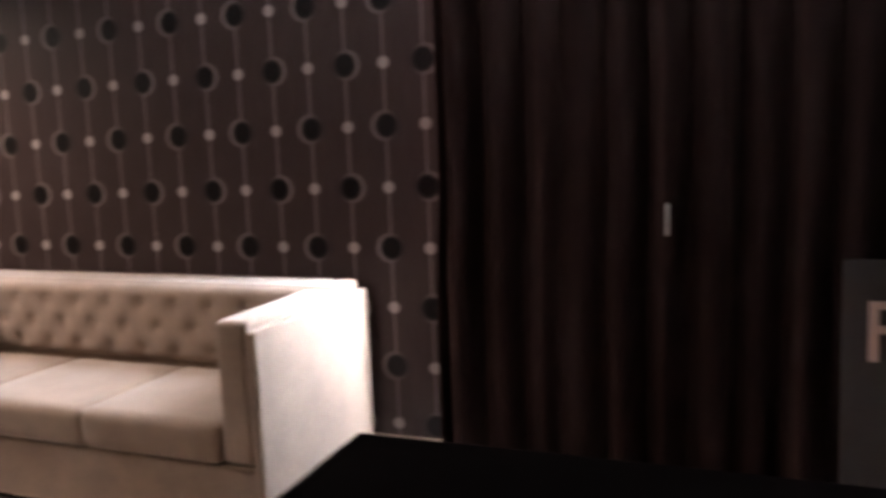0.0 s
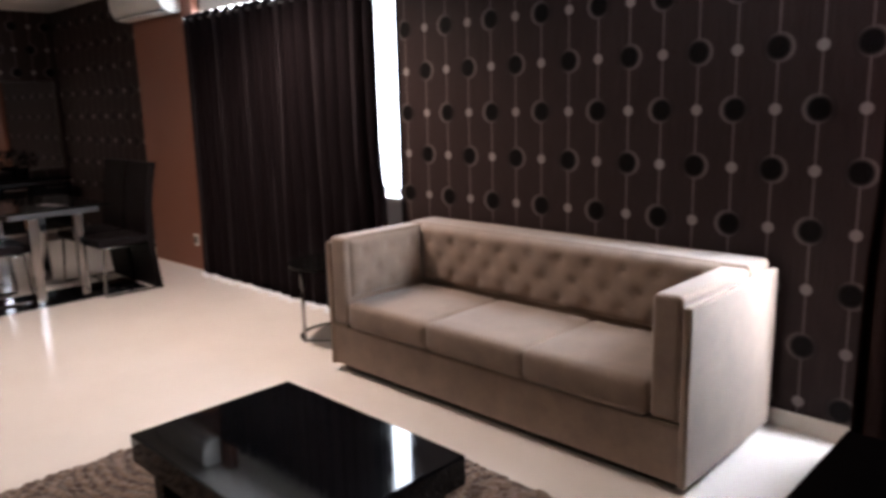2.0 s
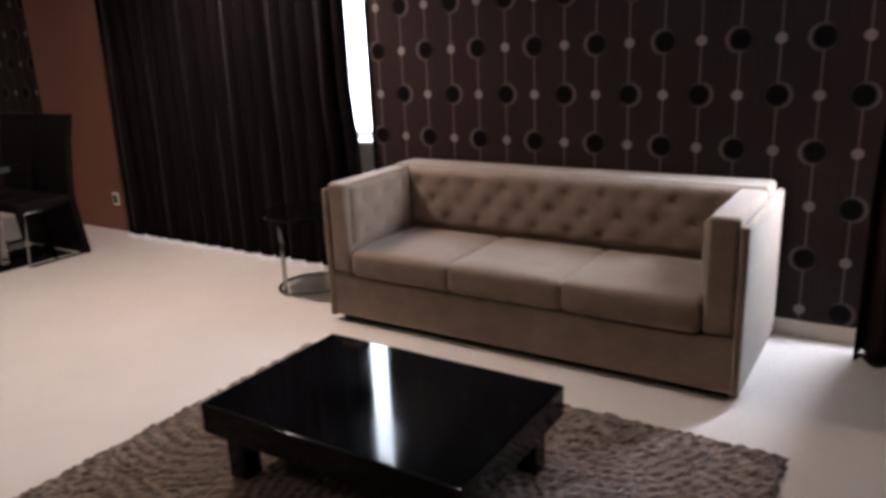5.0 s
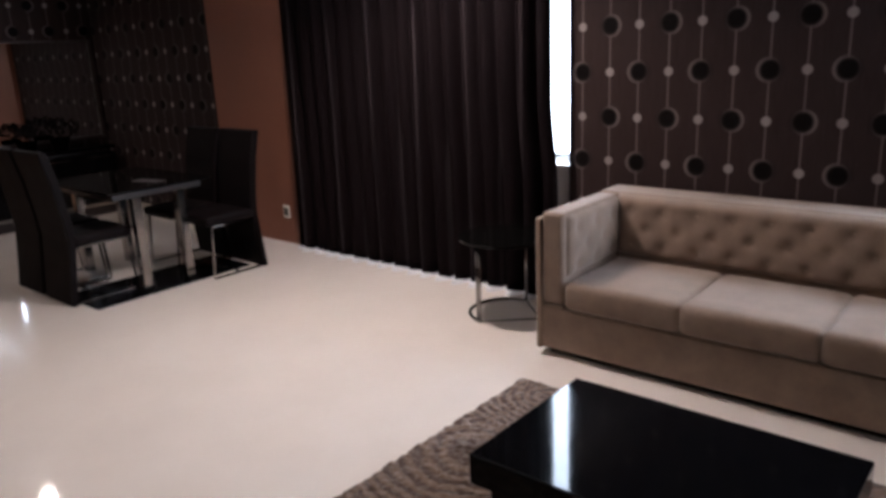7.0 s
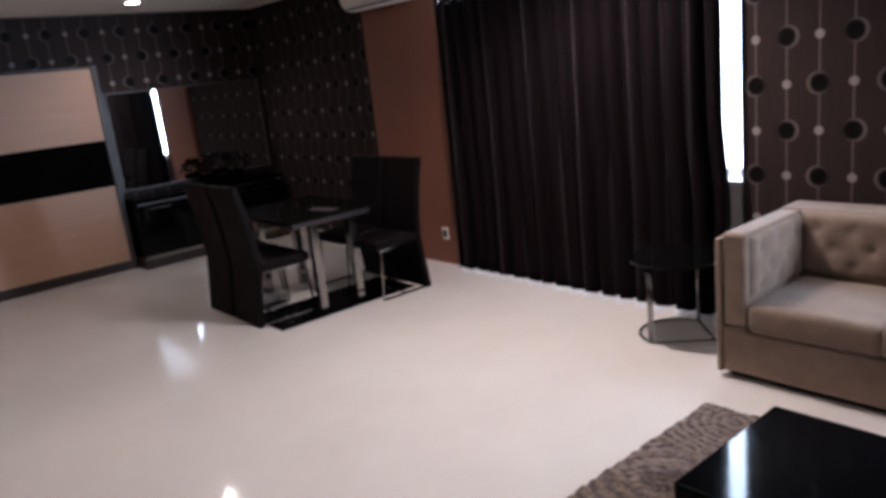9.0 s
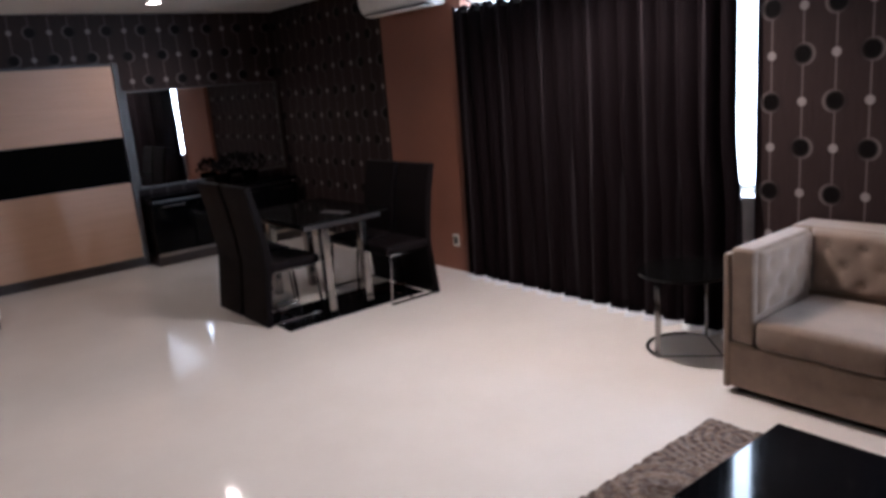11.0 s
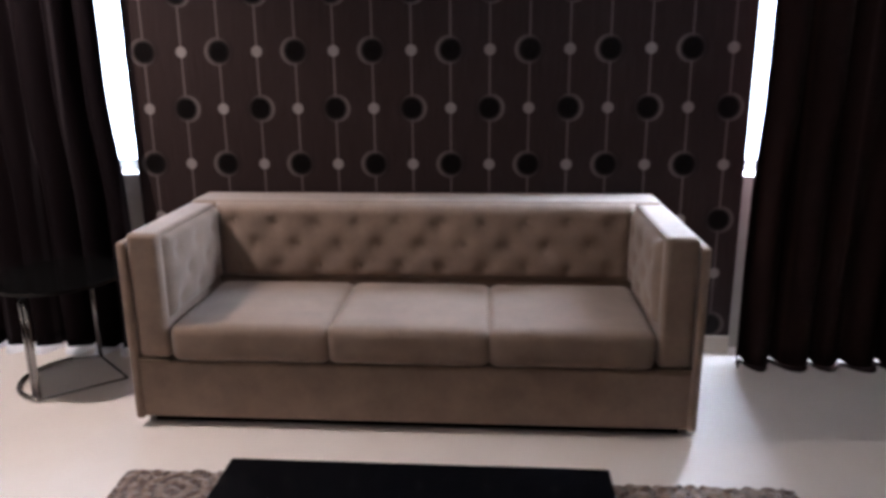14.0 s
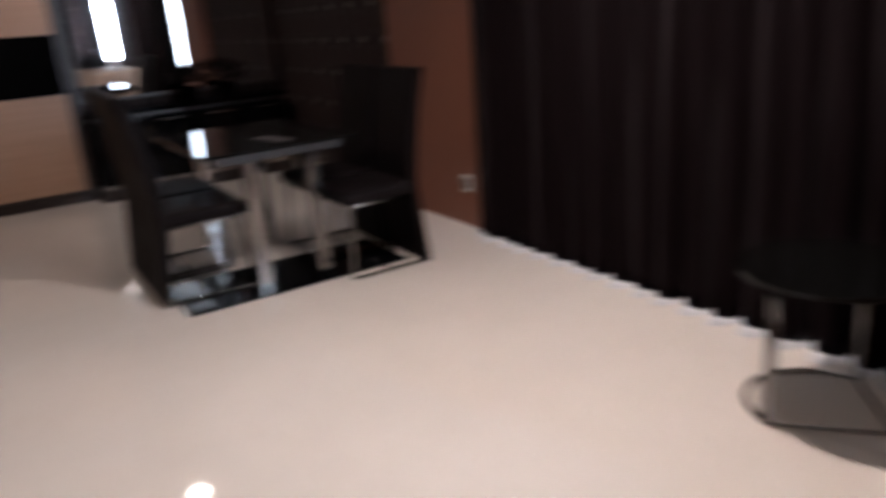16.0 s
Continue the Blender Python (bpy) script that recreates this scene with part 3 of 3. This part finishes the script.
# ---- small fixtures ----
def air_conditioner():
    t = thing("air_conditioner", "white split air conditioner high on the wall", "air conditioner")
    x0, x1, y0 = -3.80, -2.78, -0.052
    bm = bmesh.new()
    prof = [(0.0, 2.310), (-0.10, 2.305), (-0.17, 2.350), (-0.195, 2.410), (-0.20, 2.510), (-0.17, 2.575), (-0.02, 2.580), (0.0, 2.580)]
    ends = [[bm.verts.new((x, y0 + y, z)) for y, z in prof] for x in (x0, x1)]
    for k in range(len(prof)):
        j = (k + 1) % len(prof)
        bm.faces.new((ends[0][k], ends[0][j], ends[1][j], ends[1][k]))
    bm.faces.new(ends[0][::-1])
    bm.faces.new(ends[1])
    bmesh.ops.bevel(bm, geom=bm.edges[:], offset=0.008, segments=2, affect="EDGES")
    part("casing", bm, M_WHITE, t)
    part("outlet", box(x0 + 0.06, y0 - 0.165, 2.312, x1 - 0.06, y0 - 0.095, 2.332), M_SLOT, t, "dark air outlet slot")
    part("vane", box(x0 + 0.07, y0 - 0.185, 2.310, x1 - 0.07, y0 - 0.128, 2.316, bevel=0.002), M_WHITE, t)


air_conditioner()

so = thing("wall_socket", "white double wall socket on the terracotta pier", "socket")
part("plate", box(-2.915, -0.060, 0.225, -2.835, -0.0505, 0.335, bevel=0.003), M_WHITE, so)
part("face", box(-2.902, -0.0635, 0.245, -2.848, -0.0605, 0.315, bevel=0.001), M_SLOT, so)

for lx, ly in LAMPS:
    t = thing("downlight", "round recessed ceiling downlight, lit; four of the six are added fill", "ceiling light", group="ceiling downlights")
    bm = bmesh.new()
    ring = [(lx + 0.07 * math.cos(a * math.pi / 16), ly + 0.07 * math.sin(a * math.pi / 16), CEIL - 0.006) for a in range(32)]
    tube_into(bm, ring, 0.009, 6, True)
    part("rim", bm, M_WHITE, t, smooth=True)
    part("diffuser", rod_into(bmesh.new(), (lx, ly, CEIL - 0.010), (lx, ly, CEIL - 0.001), 0.062, 28), M_GLOW, t, "glowing lens")


def black_console():
    t = thing("sideboard", "plain matt black sideboard standing opposite the dark curtain", "sideboard")
    x0, x1, y0, y1 = 3.06, 4.62, -1.98, -1.50
    part("top", box(x0, y0, 0.685, x1, y1, 0.72, bevel=0.004), M_PLINTH, t)
    part("body", box(x0 + 0.02, y0 + 0.02, 0.08, x1 - 0.02, y1 - 0.02, 0.684, bevel=0.004), M_PLINTH, t)
    part("plinth", box(x0 + 0.05, y0 + 0.05, 0.0, x1 - 0.05, y1 - 0.05, 0.079), M_PLINTH, t)


black_console()


def sign_board():
    t = thing("sign_board", "grey standing card with a pale letter F", "sign", pose(4.13, -0.37, 0, -4, 0, 0))
    part("board", box(0, 0, 0.0, 0.42, 0.02, 0.93, bevel=0.003), M_CARD, t)
    cu = bpy.data.curves.new("letter", "FONT")
    cu.body, cu.size, cu.extrude = "F", 0.27, 0.002
    tmp = bpy.data.objects.new("tmp", cu)
    me = bpy.data.meshes.new_from_object(tmp)
    bpy.data.objects.remove(tmp)
    me.materials.append(M_PINK)
    lt = new("letter", me)
    lt.parent = t
    lt.matrix_local = pose(0.05, -0.004, 0.62, 90, 0, 0)


sign_board()

# pale solid sliver stands in for daylight gleaming through a chink in the curtain
cl = thing("curtain_gleam", "pale sliver standing in for daylight through a chink in the dark curtain", "curtain clip")
part("gleam_sliver", box(3.60, -0.222, 0.99, 3.611, -0.200, 1.10, bevel=0.003), M_LINING, cl)

bench = thing("low_bench", "low white-topped bench on a dark base", "bench", pose(-5.0, -3.95, 0))
part("base", box(0.02, 0.02, 0.0, 0.33, 0.48, 0.085, bevel=0.004), M_PLINTH, bench)
part("seat", box(0, 0, 0.086, 0.35, 0.50, 0.185, bevel=0.012, seg=3), M_WHITE, bench)
